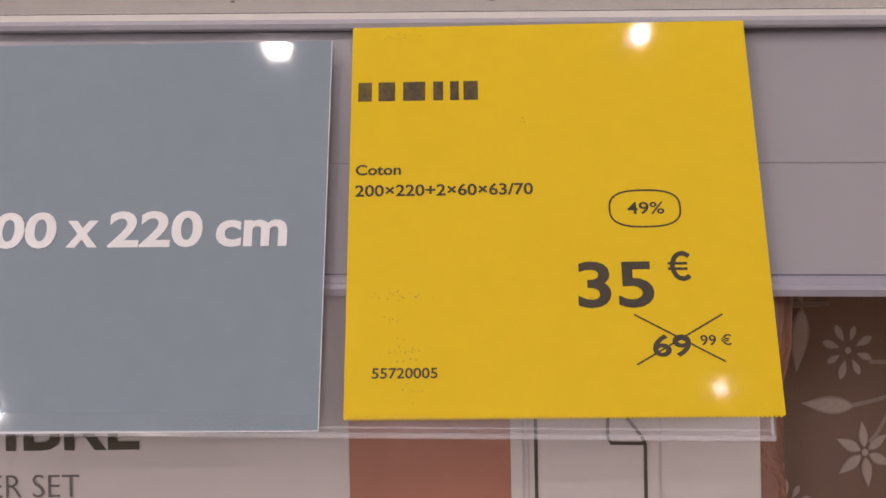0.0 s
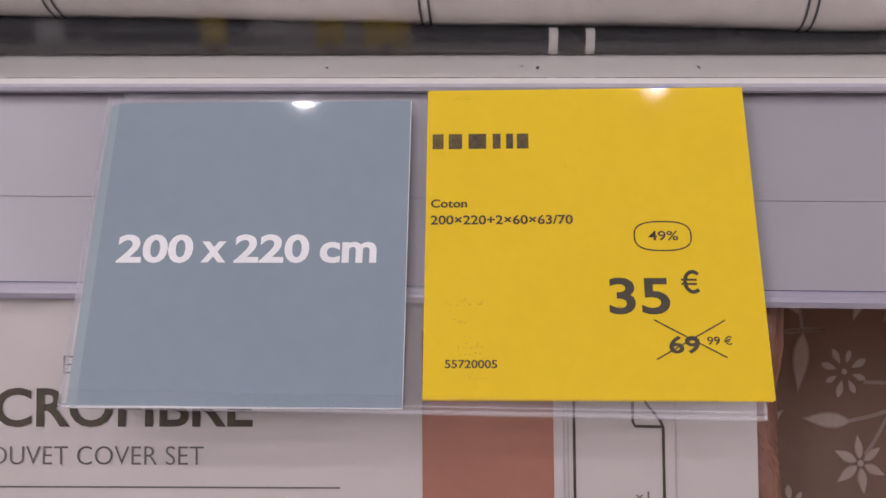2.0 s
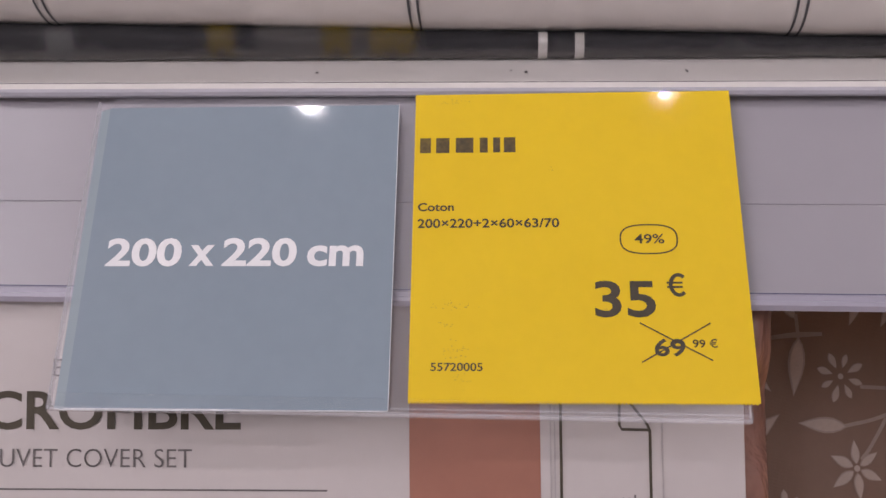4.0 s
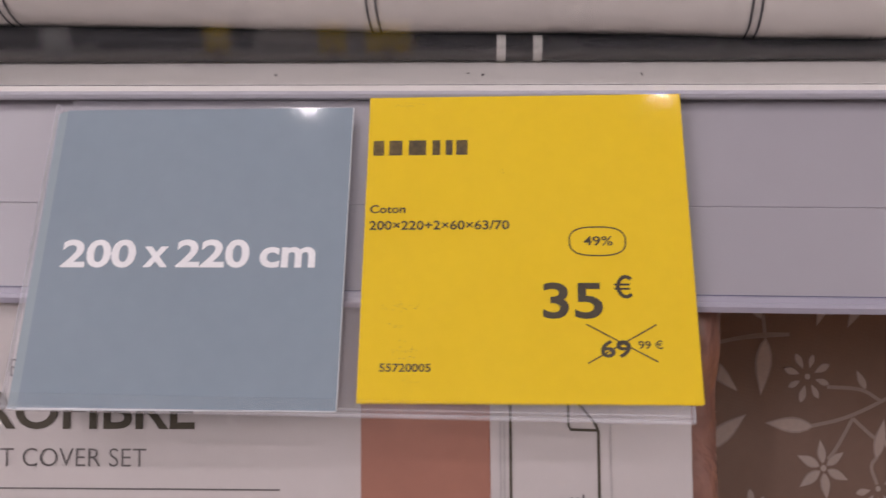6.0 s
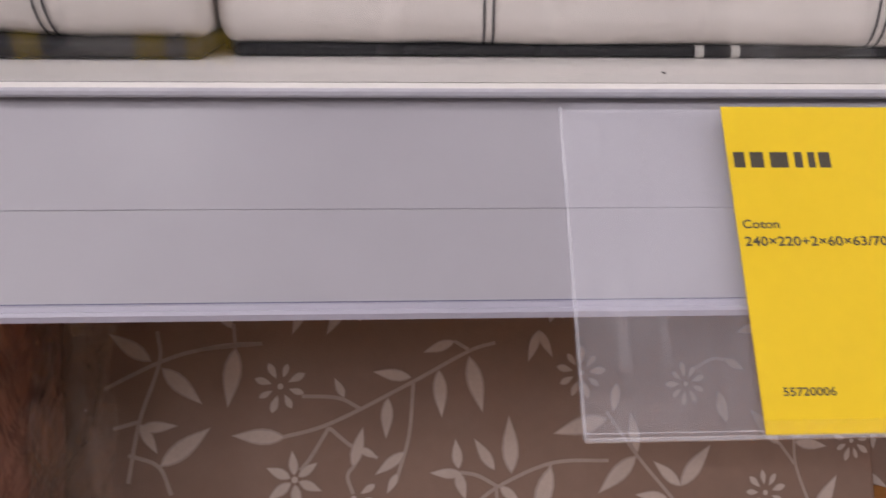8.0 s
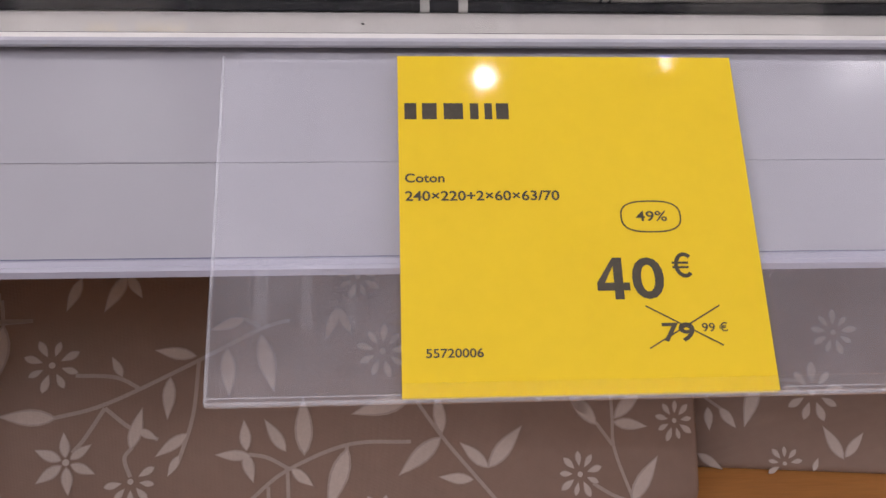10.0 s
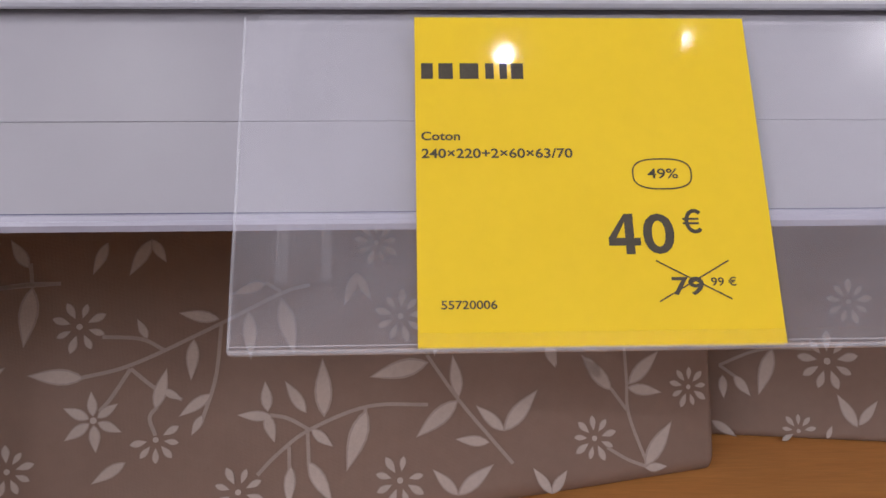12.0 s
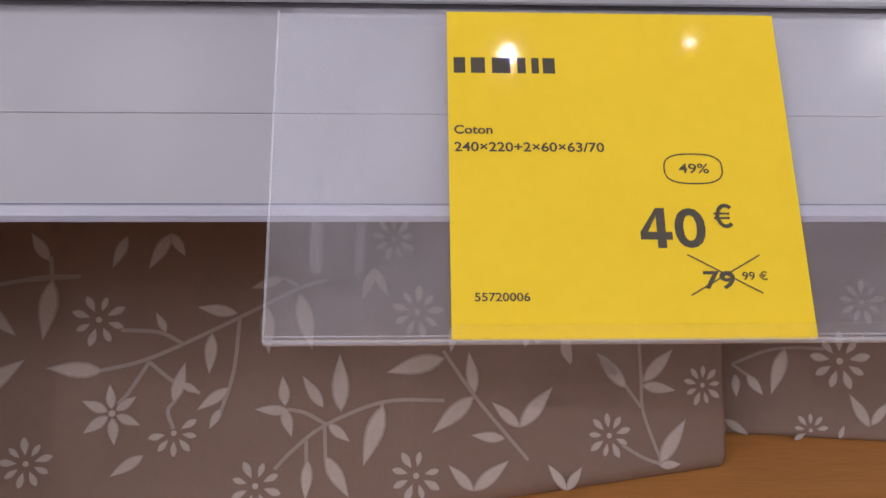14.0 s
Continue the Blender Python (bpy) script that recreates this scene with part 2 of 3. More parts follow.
class SoftPack:
    """A stuffed pack: an outline in (y, z) drawn along x, its ends rounded, its skin uneven."""

    def __init__(self, outline, x0, x1, end=0.015, swell=0.0015, wave=0.09, fine=0.0, fine_wave=0.02, yaw=0.0, seed=0.0, tip=0.0, base=-1.0, rise=0.001):
        self.o, self.x0, self.x1, self.end, self.swell, self.wave = outline, x0, x1, end, swell, wave
        self.fine, self.fine_wave, self.yaw, self.seed, self.tip, self.base, self.rise = fine, fine_wave, yaw, seed, tip, base, rise
        self.c = sum(outline, Vector((0, 0))) / len(outline)

    def at(self, x, k, out=0.0):
        n = len(self.o)
        p = self.o[k % n]
        t = self.o[(k + 1) % n] - self.o[k - 1]
        nrm = Vector((t.y, -t.x)).normalized()
        if nrm.dot(p - self.c) < 0:
            nrm = -nrm
        inset = 0.0
        for gap in (x - self.x0, self.x1 - x):
            if gap < self.end:
                inset += self.end - math.sqrt(max(0.0, self.end ** 2 - (self.end - gap) ** 2))
        v = Vector((x, p.x, p.y))
        d = self.swell * noise.noise(v / self.wave + Vector((self.seed, 0, 0)))
        if self.fine:
            d += self.fine * (noise.turbulence(v / self.fine_wave + Vector((self.seed, 3, 0)), 3, False) - 0.5)
        q = p + nrm * (d + out - inset * 0.9)
        lift = self.tip * (x - 0.02) * min(1.0, max(0.0, (p.y - self.base) / self.rise))
        return Vector((x, q.x + self.yaw * x, q.y + lift))

    def body(self, step=0.006):
        bm = bmesh.new()
        xs = [self.x0 + self.end * (1 - math.cos(math.pi / 2 * i / 6)) for i in range(6)]
        n = max(2, int((self.x1 - self.x0 - 2 * self.end) / step))
        xs += [self.x0 + self.end + (self.x1 - self.x0 - 2 * self.end) * i / n for i in range(n + 1)]
        xs += [self.x1 - self.end * (1 - math.cos(math.pi / 2 * i / 6)) for i in range(5, -1, -1)]
        rings = [[bm.verts.new(self.at(x, k)) for k in range(len(self.o))] for x in xs]
        k = len(self.o)
        for a, b in zip(rings, rings[1:]):
            for j in range(k):
                bm.faces.new((a[j], a[(j + 1) % k], b[(j + 1) % k], b[j]))
        bm.faces.new(rings[0][::-1])
        bm.faces.new(rings[-1])
        bmesh.ops.recalc_face_normals(bm, faces=bm.faces)
        return bm

    def stripe(self, x, width, k0, k1, out=0.0004, sway=0.0):
        bm = bmesh.new()
        rows = []
        for k in range(k0, k1 + 1):
            dx = sway * math.sin((k - k0) * 0.35)
            rows.append((bm.verts.new(self.at(x - width / 2 + dx, k, out)), bm.verts.new(self.at(x + width / 2 + dx, k, out))))
        for a, b in zip(rows, rows[1:]):
            bm.faces.new((a[0], a[1], b[1], b[0]))
        return bm


def text_mesh(text, x0, x1, y0, y1, z, bold=0.0, shear=0.0):
    """Flat letters in the built-in font, set into a box."""
    cu = bpy.data.curves.new("letters", "FONT")
    cu.body, cu.offset, cu.shear, cu.resolution_u = text, bold, shear, 4
    ob = bpy.data.objects.new("letters", cu)
    scene.collection.objects.link(ob)
    me = bpy.data.meshes.new_from_object(ob.evaluated_get(bpy.context.evaluated_depsgraph_get()))
    bpy.data.objects.remove(ob)
    bpy.data.curves.remove(cu)
    bm = bmesh.new()
    bm.from_mesh(me)
    bpy.data.meshes.remove(me)
    xs, ys = [v.co.x for v in bm.verts], [v.co.y for v in bm.verts]
    a, b, c, d = min(xs), max(xs), min(ys), max(ys)
    for v in bm.verts:
        v.co = (x0 + (v.co.x - a) / (b - a) * (x1 - x0), y0 + (v.co.y - c) / (d - c) * (y1 - y0), z)
    return bm


def heavy_four(x0, x1, y0, y1, z):
    """A bold figure four with an open counter."""
    bm = bmesh.new()
    for quad in (((0.52, 0), (0.80, 0), (0.80, 1), (0.52, 1)), ((0, 0.21), (0.52, 0.21), (0.52, 0.40), (0, 0.40)),
                 ((0.80, 0.21), (1, 0.21), (1, 0.40), (0.80, 0.40)), ((0, 0.40), (0.24, 0.40), (0.52, 0.80), (0.52, 1))):
        bm.faces.new([bm.verts.new((x0 + u * (x1 - x0), y0 + v * (y1 - y0), z)) for u, v in quad])
    return bm


def flat_line(points, width, z, closed=False, place=None):
    """A flat ribbon of even width along points."""
    bm = bmesh.new()
    pts = [Vector(p) for p in points]
    n = len(pts)
    rows = []
    for i, p in enumerate(pts):
        a = pts[i - 1] if (i or closed) else p
        b = pts[(i + 1) % n] if (i < n - 1 or closed) else p
        t = (b - a).normalized()
        s = Vector((-t.y, t.x)) * width / 2
        rows.append([bm.verts.new(place(*(p + k * s)) if place else (*(p + k * s), z)) for k in (-1, 1)])
    for i in range(n if closed else n - 1):
        a, b = rows[i], rows[(i + 1) % n]
        bm.faces.new((a[0], b[0], b[1], a[1]))
    return bm


def stadium(cx, cy, rx, ry, n=40):
    return [(cx + rx * math.copysign(abs(math.cos(w)) ** 0.72, math.cos(w)), cy + ry * math.copysign(abs(math.sin(w)) ** 0.72, math.sin(w)))
            for w in (2 * math.pi * i / n for i in range(n))]


# ---- the setting ----
structure("floor", slab(-8, 9, -14, 3, -0.1, 0), FLOOR, "pale vinyl shop floor")
structure("ceiling", slab(-8, 9, -14, 3, 5.42, 5.52), CEILING, "off-white shop ceiling with round spotlights")
structure("wall_north", slab(-8, 9, 3, 3.15, 0, 5.42), WALL, "plain off-white shop wall")
structure("wall_south", slab(-8, 9, -14.15, -14, 0, 5.42), WALL, "plain off-white shop wall")
structure("wall_west", slab(-8.15, -8, -14, 3, 0, 5.42), WALL, "plain off-white shop wall")
structure("wall_east", slab(9, 9.15, -14, 3, 0, 5.42), WALL, "plain off-white shop wall")


def spotlight(x, y, radius):
    lamp = thing("ceiling_spotlight", pose(x, y, 5.42), "round white ceiling spotlight, switched on; most are added fill", "lamp", "ceiling spotlights")
    bm = bmesh.new()
    n = 32
    outline = [(radius * 1.02, -0.005), (radius * 1.02, -0.03), (radius * 1.12, -0.035), (radius * 1.25, -0.02), (radius * 1.25, 0.0)]
    rings = [[bm.verts.new((r * math.cos(w), r * math.sin(w), z)) for r, z in outline] for w in (2 * math.pi * i / n for i in range(n))]
    for a, b in zip(rings, rings[1:] + rings[:1]):
        for j in range(len(outline) - 1):
            bm.faces.new((a[j], b[j], b[j + 1], a[j + 1]))
    part("ring", bm, LAMP_RING, lamp, smooth=True)
    bm = bmesh.new()
    bmesh.ops.create_circle(bm, cap_ends=True, segments=32, radius=radius, matrix=Matrix.Translation((0, 0, -0.012)))
    bmesh.ops.reverse_faces(bm, faces=bm.faces)
    part("bulb", bm, LAMP_GLOW, lamp, "glowing warm white disc")


# the first five follow their glints on the cards; the rest are added fill
for x, y, r in ((-0.99, -1.38, 0.072), (0.88, -1.32, 0.047), (1.83, -1.22, 0.022), (2.89, -1.24, 0.060), (1.68, -3.77, 0.04),
                (-2.7, -1.3, 0.09), (-4.4, -1.3, 0.09), (4.9, -1.2, 0.09), (6.6, -1.2, 0.09),
                (-3.4, -2.5, 0.12), (-5.2, -2.5, 0.12), (4.6, -2.5, 0.12), (6.2, -2.5, 0.12), (-3.4, -4.0, 0.12), (5.0, -4.0, 0.12)):
    spotlight(x, y, r)
# unseen lamps added to light the lower part of the floral packs
for x, y, r in ((-2.3, -4.5, 0.125), (0.4, -4.9, 0.10), (2.4, -4.3, 0.085)):
    spotlight(x, y, r)
# unseen rows added as frontal fill, stronger on the left to deepen shading
for i, x in enumerate((-7.2, -5.4, -3.4, -1.4, 0.6, 2.6, 4.6)):
    for j, (y, r) in enumerate(((-5.9, 0.125), (-7.5, 0.100), (-9.6, 0.085))):
        size = 1.3 if x < -3 else 1.0 if x < 0 else 0.6
        spotlight(x, y + 0.55 * math.sin(2.3 * i + 4.1 * j), r * size)


# ---- the shelf unit ----
SHELF_Z, DECK_Z = 1.2765, 0.997
unit = thing("shelf_unit", pose(0, 0, 0), "grey steel shop shelf unit with a pale back panel", "shelving")
part("back_panel", slab(-0.9, 1.5, 0.66, 0.68, 0.05, 1.95), PANEL, unit)
for x in (-0.9, 1.5):
    part("upright", slab(x - 0.02, x + 0.02, 0.60, 0.66, 0.0, 1.98, 0.003), STEEL, unit)
part("plinth", slab(-0.88, 1.48, 0.12, 0.66, 0.0, 0.10, 0.003), STEEL, unit)

deck = thing("wooden_shelf", pose(0, 0, DECK_Z), "orange-brown wooden shelf board under the bedding packs", "shelf")
part("board", slab(-0.879, 1.479, 0.06, 0.655, -0.028, 0, 0.002), WOOD, deck)
for x in (-0.6, 0.3, 1.2):
    part("bracket", slab(x - 0.012, x + 0.012, 0.25, 0.655, -0.075, -0.028, 0.002), STEEL, deck)

shelf = thing("metal_shelf", pose(0, 0, SHELF_Z), "light grey painted metal shelf with a pale front edge", "shelf")
part("board", extrude_profile([(0.2548, -0.0056), (0.2548, -0.0030), (0.2700, -0.0017), (0.2880, 0.0), (0.655, 0.0), (0.655, -0.0056)], -0.879, 1.479), SHELF_METAL, shelf, "painted board with a rolled front")
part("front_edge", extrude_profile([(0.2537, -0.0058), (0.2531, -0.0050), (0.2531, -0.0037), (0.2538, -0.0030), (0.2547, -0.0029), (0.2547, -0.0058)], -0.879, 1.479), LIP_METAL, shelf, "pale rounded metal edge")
for x in (-0.6, 0.3, 1.2):
    part("bracket", slab(x - 0.012, x + 0.012, 0.35, 0.655, -0.06, -0.0285, 0.002), STEEL, shelf)

# the slanted plane in which the price signs hang: x along the shelf, y up the slope, z out of it
SLOPE_UP, SLOPE_OUT = Vector((0, 0.640, 0.768)).normalized(), Vector((0, -0.768, 0.640)).normalized()
SLOPE = Matrix(((1, 0, 0, 0), (0, SLOPE_UP.y, SLOPE_OUT.y, 0.2494), (0, SLOPE_UP.z, SLOPE_OUT.z, 1.2725), (0, 0, 0, 1)))

rail = thing("price_rail", SLOPE @ pose(0, 0, -0.008), "pale grey plastic price rail slanting along the shelf front", "price rail")
part("upper_strip", slab(-0.879, 1.479, -0.0360, 0.0036, -0.002, 0.0, 0.0002, 1), RAIL, rail)
part("lower_strip", slab(-0.879, 1.479, -0.0664, -0.0363, -0.002, 0.0002, 0.0002, 1), RAIL, rail)
part("groove", slab(-0.878, 1.478, -0.0365, -0.0358, -0.0026, -0.0003), RAIL, rail, "thin groove between the strips")
part("backing", slab(-0.879, 1.479, -0.069, 0.0060, -0.0042, -0.0027), RAIL, rail)
# the shade between shelf edge and rail, put in as a dark strip
part("top_gap_shade", slab(-0.878, 1.478, 0.0038, 0.0060, -0.0026, -0.0012), GAP_SHADE_SCUFF, rail, "dark strip standing in for shade under the shelf edge")
part("bottom_lip", extrude_profile([(-0.0667, -0.0035), (-0.0667, 0.0016), (-0.0675, 0.0024), (-0.0690, 0.0020), (-0.0694, 0.0028), (-0.0706, 0.0026), (-0.0720, 0.0012), (-0.0700, -0.0035)], -0.879, 1.479), RAIL_LIP, rail, "glossy rounded lower lip")
part("lip_seam", slab(-0.878, 1.478, -0.0669, -0.0664, 0.0003, 0.0017), SEAM, rail, "thin dark seam")

for x, y, w, d in ((0.0231, 0.2770, 0.0008, 0.0022), (0.0284, 0.2745, 0.0011, 0.0018), (0.0859, 0.2745, 0.0004, 0.0040), (-0.0476, 0.2750, 0.0009, 0.0008), (0.3440, 0.2760, 0.0010, 0.0022)):
    part("dirt_speck", slab(x, x + w, y, y + d, -0.0013, -0.0007), GAP_SHADE_SCUFF, shelf, "small dark scuff")

guard = thing("clear_guard", pose(0, 0, SHELF_Z), "clear acrylic guard strip standing on the shelf edge", "shelf guard")
part("panel", slab(-0.87, 1.47, 0.2612, 0.2626, -0.0022, 0.075), GUARD, guard)
for x in (-0.872, 1.470):
    part("end_clip", slab(x, x + 0.004, 0.2600, 0.2665, -0.0022, 0.030, 0.0008, 2), STEEL, guard, "small metal end clip")
for ob in guard.children:
    ob.visible_shadow = False


# ---- price signs ----
def card_body(w, h, thick=0.0004):
    return slab(-w / 2, w / 2, -h / 2, h / 2, 0, thick, 0)


SLOPE_2 = SLOPE @ pose(0, 0, 0, 0.6)


def sign_holder(x0, x1, top, bottom, pocket, plane, label):
    """A clear pocket of two sheets, open at the top, with a folded lower edge."""
    h = thing("sign_holder", plane, label, "sign holder", "sign holders")
    part("back_sheet", slab(x0, x1, -bottom, -top, -0.0030, -0.0026), HOLDER_BACK, h, "hazy clear sheet")
    part("front_lip", slab(pocket, x1, -bottom, -bottom + 0.0042, -0.0002, 0.0001), HOLDER_FRONT, h, "low clear front lip")
    part("fold_line", slab(x0, x1, -bottom + 0.0014, -bottom + 0.0017, -0.0026, -0.0024), HOLDER_EDGE, h)
    for k in range(3):
        x = x0 + 0.012 + 0.013 * k
        part("scuff", slab(x, x + 0.0035 - 0.0008 * k, -bottom + 0.02, -top - 0.004, -0.0026, -0.0025), HOLDER_SCUFF, h, "faint vertical scuff")
    part("folded_edge", slab(x0, x1, -bottom - 0.0011, -bottom + 0.0002, -0.0030, 0.0001, 0.0005, 2), HOLDER_EDGE, h, "pale folded plastic edge")
    part("side_edge", slab(x0 - 0.0003, x0 + 0.0003, -bottom, -top, -0.0030, -0.0010), HOLDER_EDGE, h)
    part("side_edge", slab(x1 - 0.0003, x1 + 0.0003, -bottom, -top, -0.0030, -0.0021), HOLDER_EDGE, h)
    part("hook", slab(x0 + 0.004, x1 - 0.004, -top - 0.001, -top + 0.0026, -0.0080, -0.0031, 0.0004, 1), HOLDER_BACK, h)
    for ob in h.children:
        ob.visible_shadow = False
    return h


def price_card(plane, cx, cy, w, h, turn, scale, origin, number, old, size, code, worn, shift, label):
    """A yellow price card with its printed lines; places in mm from the card's upper left corner."""
    c = thing("price_card", plane @ pose(cx, -cy, -0.0016, 0, 0, turn), label, "price card", "price cards")
    part("card", card_body(w, h), YELLOW, c)
    bm = bmesh.new()
    for k in range(int(w / 0.0011)):
        x = -w / 2 + 0.0011 * k
        lower, upper = -h / 2 - 0.00045, -h / 2
        a, b, d, e = (bm.verts.new(p) for p in ((x, upper, 0.0003), (x + 0.0009, upper, 0.0003), (x + 0.0007, lower, 0.0003), (x + 0.0002, lower, 0.0003)))
        bm.faces.new((d, b, a, e))
    part("cut_edge", bm, YELLOW, c, "perforated lower edge")
    ox, oy = origin

    def bx(x0, y0, x1, y1):
        return (ox + x0 * scale, ox + x1 * scale, oy - y1 * scale, oy - y0 * scale)

    ink = WORN_INK if worn else INK
    # the range name stays unreadable: six blocks of its letters' size
    bars = ((0, 4.2), (5.3, 10.3), (11.8, 18.2), (19.7, 22.9), (24.1, 27.0), (27.6, 32.0))
    for a, b in bars:
        x0, x1, y0, y1 = bx(1.6 + a, 16.2, 1.6 + b, 21.6)
        part("name_block", slab(x0 + 0.0003, x1 - 0.0003, y0, y1, 0.00045, 0.0005), ink, c)
    for text, area, bold, name in (("Coton", (1.7, 39.3, 13.3, 42.2), 0.02, "material_line"), (size, (1.7, 44.8, 46.8, 48.0), 0.018, "size_line"),
                                   ("49%", (70.0, 50.6, 79.2, 53.8), 0.012, "discount"), (number, (56.8, 65.9, 75.3, 77.6), 0.019, "price"),
                                   (old, (74.0, 84.2, 83.2, 89.7), 0.02, "old_price"),
                                   ("99 \u20ac", (85.4, 84.3, 92.8, 87.0), 0.012, "old_cents"), (code, (6.7, 91.5, 22.5, 94.1), 0.014, "article_number")):
        dx, dy = shift if area[0] > 50 else (0, 0)
        x0, x1, y0, y1 = bx(area[0] + dx, area[1] + dy, area[2] + dx, area[3] + dy)
        if text == "40":
            x0, x1, y0, y1 = bx(area[0] + dx, 64.9 + dy, 76.2 + dx, 77.3 + dy)
            part(name, heavy_four(x0, x0 + (x1 - x0) * 0.485, y0, y1, 0.00055), INK, c)
            text, x0 = "0", x0 + (x1 - x0) * 0.525
        part(name, text_mesh(text, x0, x1, y0, y1, 0.00055, bold), INK, c)
    x0, x1, y0, y1 = bx(79.0 + shift[0], 63.5 + shift[1], 84.8 + shift[0], 71.1 + shift[1])
    w, h = x1 - x0, y1 - y0
    bow = [(x0 + w * (0.62 + 0.42 * math.cos(math.radians(k))), y0 + h * (0.5 + 0.425 * math.sin(math.radians(k)))) for k in range(48, 313, 12)]
    euro = part("euro_sign", flat_line(bow, h * 0.155, 0.00055), INK, c)
    for k in (0.41, 0.59):
        part("euro_bar", flat_line([(x0, y0 + h * k), (x0 + w * 0.82, y0 + h * k)], h * 0.085, 0.0006), INK, euro)
    ex, ey = ox + (74.4 + shift[0]) * scale, oy - (52.3 + shift[1]) * scale
    part("oval", flat_line(stadium(ex, ey, 0.0088 * scale * 1000, 0.0048 * scale * 1000), 0.00045, 0.00055, True), INK, c, "thin oval round the discount")
    for a, b in (((70.0, 79.3), (91.0, 90.9)), ((91.2, 79.4), (70.0, 91.5))):
        part("strike", flat_line([(ox + (a[0] + shift[0]) * scale, oy - (a[1] + shift[1]) * scale), (ox + (b[0] + shift[0]) * scale, oy - (b[1] + shift[1]) * scale)], 0.00042, 0.0006), INK, c, "thin stroke crossing out the old price")
    if worn:
        # crumbs of rubbed-off print, in loose clusters under the name and the size
        rnd = random.Random(11)
        bm = bmesh.new()
        for cx, cy, rx, ry, count in ((12, 2.6, 3.0, 1.4, 26), (13, 73.5, 5.5, 1.2, 30), (11, 79.5, 3.0, 1.0, 14), (15, 88, 4.5, 3.2, 44), (45, 28, 1.4, 1.0, 5), (60, 75, 0.8, 0.6, 3), (16, 97, 3.0, 2.0, 12)):
            for _ in range(count):
                x, y, d = cx + rnd.gauss(0, rx * 0.6), cy + rnd.gauss(0, ry * 0.6), rnd.uniform(0.12, 0.34)
                x0, x1, y0, y1 = bx(x, y, x + d * rnd.uniform(0.8, 1.8), y + d)
                bm.faces.new([bm.verts.new(p) for p in ((x0, y0, 0.00044), (x1, y0, 0.00044), (x1, y1, 0.00044), (x0, y1, 0.00044))])
        part("print_crumbs", bm, FAINT_INK, c, "faint specks of rubbed-off print")["kind"] = "stuff"
    return c


sign_holder(-0.1178, 0.0936, 0.0022, 0.1066, -0.1178, SLOPE, "clear plastic sign holder with blue and yellow cards")
sign_holder(0.3030, 0.5150, 0.0038, 0.1088, 0.3552, SLOPE_2, "clear plastic sign holder with one yellow price card")
price_card(SLOPE, 0.0439, 0.0507, 0.1038, 0.1034, 0.8, 0.001, (-0.0520, 0.0517), "35", "69", "200\u00d7220+2\u00d760\u00d763/70", "55720005", True, (0.1, -0.2),
           "yellow price card with worn dark print in a clear holder")
price_card(SLOPE_2, 0.4073, 0.0561, 0.1040, 0.1048, -0.15, 0.001, (-0.0520, 0.0524), "40", "79", "240\u00d7220+2\u00d760\u00d763/70", "55720006", False, (-1.2, 0.9),
           "yellow price card with crisp dark print in a clear holder")

for k, (x0, x1, y0, y1, z, mat, turn, what) in enumerate(((-0.1132, -0.0138, 0.0039, 0.1064, -0.0016, BLUE, 0.6, "blue-grey card with a white bedding size, in front of a stack"),
                                                         (-0.1150, -0.0156, 0.0040, 0.1066, -0.0020, BLUE_BACK, 0.8, "blue-grey card behind another in the clear holder"),
                                                         (-0.1166, -0.0172, 0.0046, 0.1064, -0.0024, BLUE_BACK, 0.6, "blue-grey card behind another in the clear holder"))):
    sc = thing("size_card", SLOPE @ pose((x0 + x1) / 2, -(y0 + y1) / 2, z, 0, 0, turn), what, "size card", "size cards")
    w, h = x1 - x0, y1 - y0
    part("card", card_body(w, h, 0.0003), mat, sc)
    part("white_edge", slab(-w / 2, w / 2, -h / 2 - 0.00025, -h / 2, 0, 0.0003), CARD_EDGE, sc)
    part("white_edge", slab(w / 2, w / 2 + 0.0002, -h / 2, h / 2, 0, 0.0003), CARD_EDGE, sc)
    if k == 0:
        cx, cy = (x0 + x1) / 2, -(y0 + y1) / 2
        for text, a, b, top, low in (("200", -0.1069, -0.0822, 0.0514, 0.0611), ("x", -0.0795, -0.0714, 0.0538, 0.0609), ("220", -0.0688, -0.0448, 0.0514, 0.0611), ("cm", -0.0414, -0.0233, 0.0540, 0.0611)):
            part("lettering", text_mesh(text, a - cx, b - cx, -low - cy, -top - cy, 0.0005, 0.028), WHITE_INK, sc, "bold white letters")


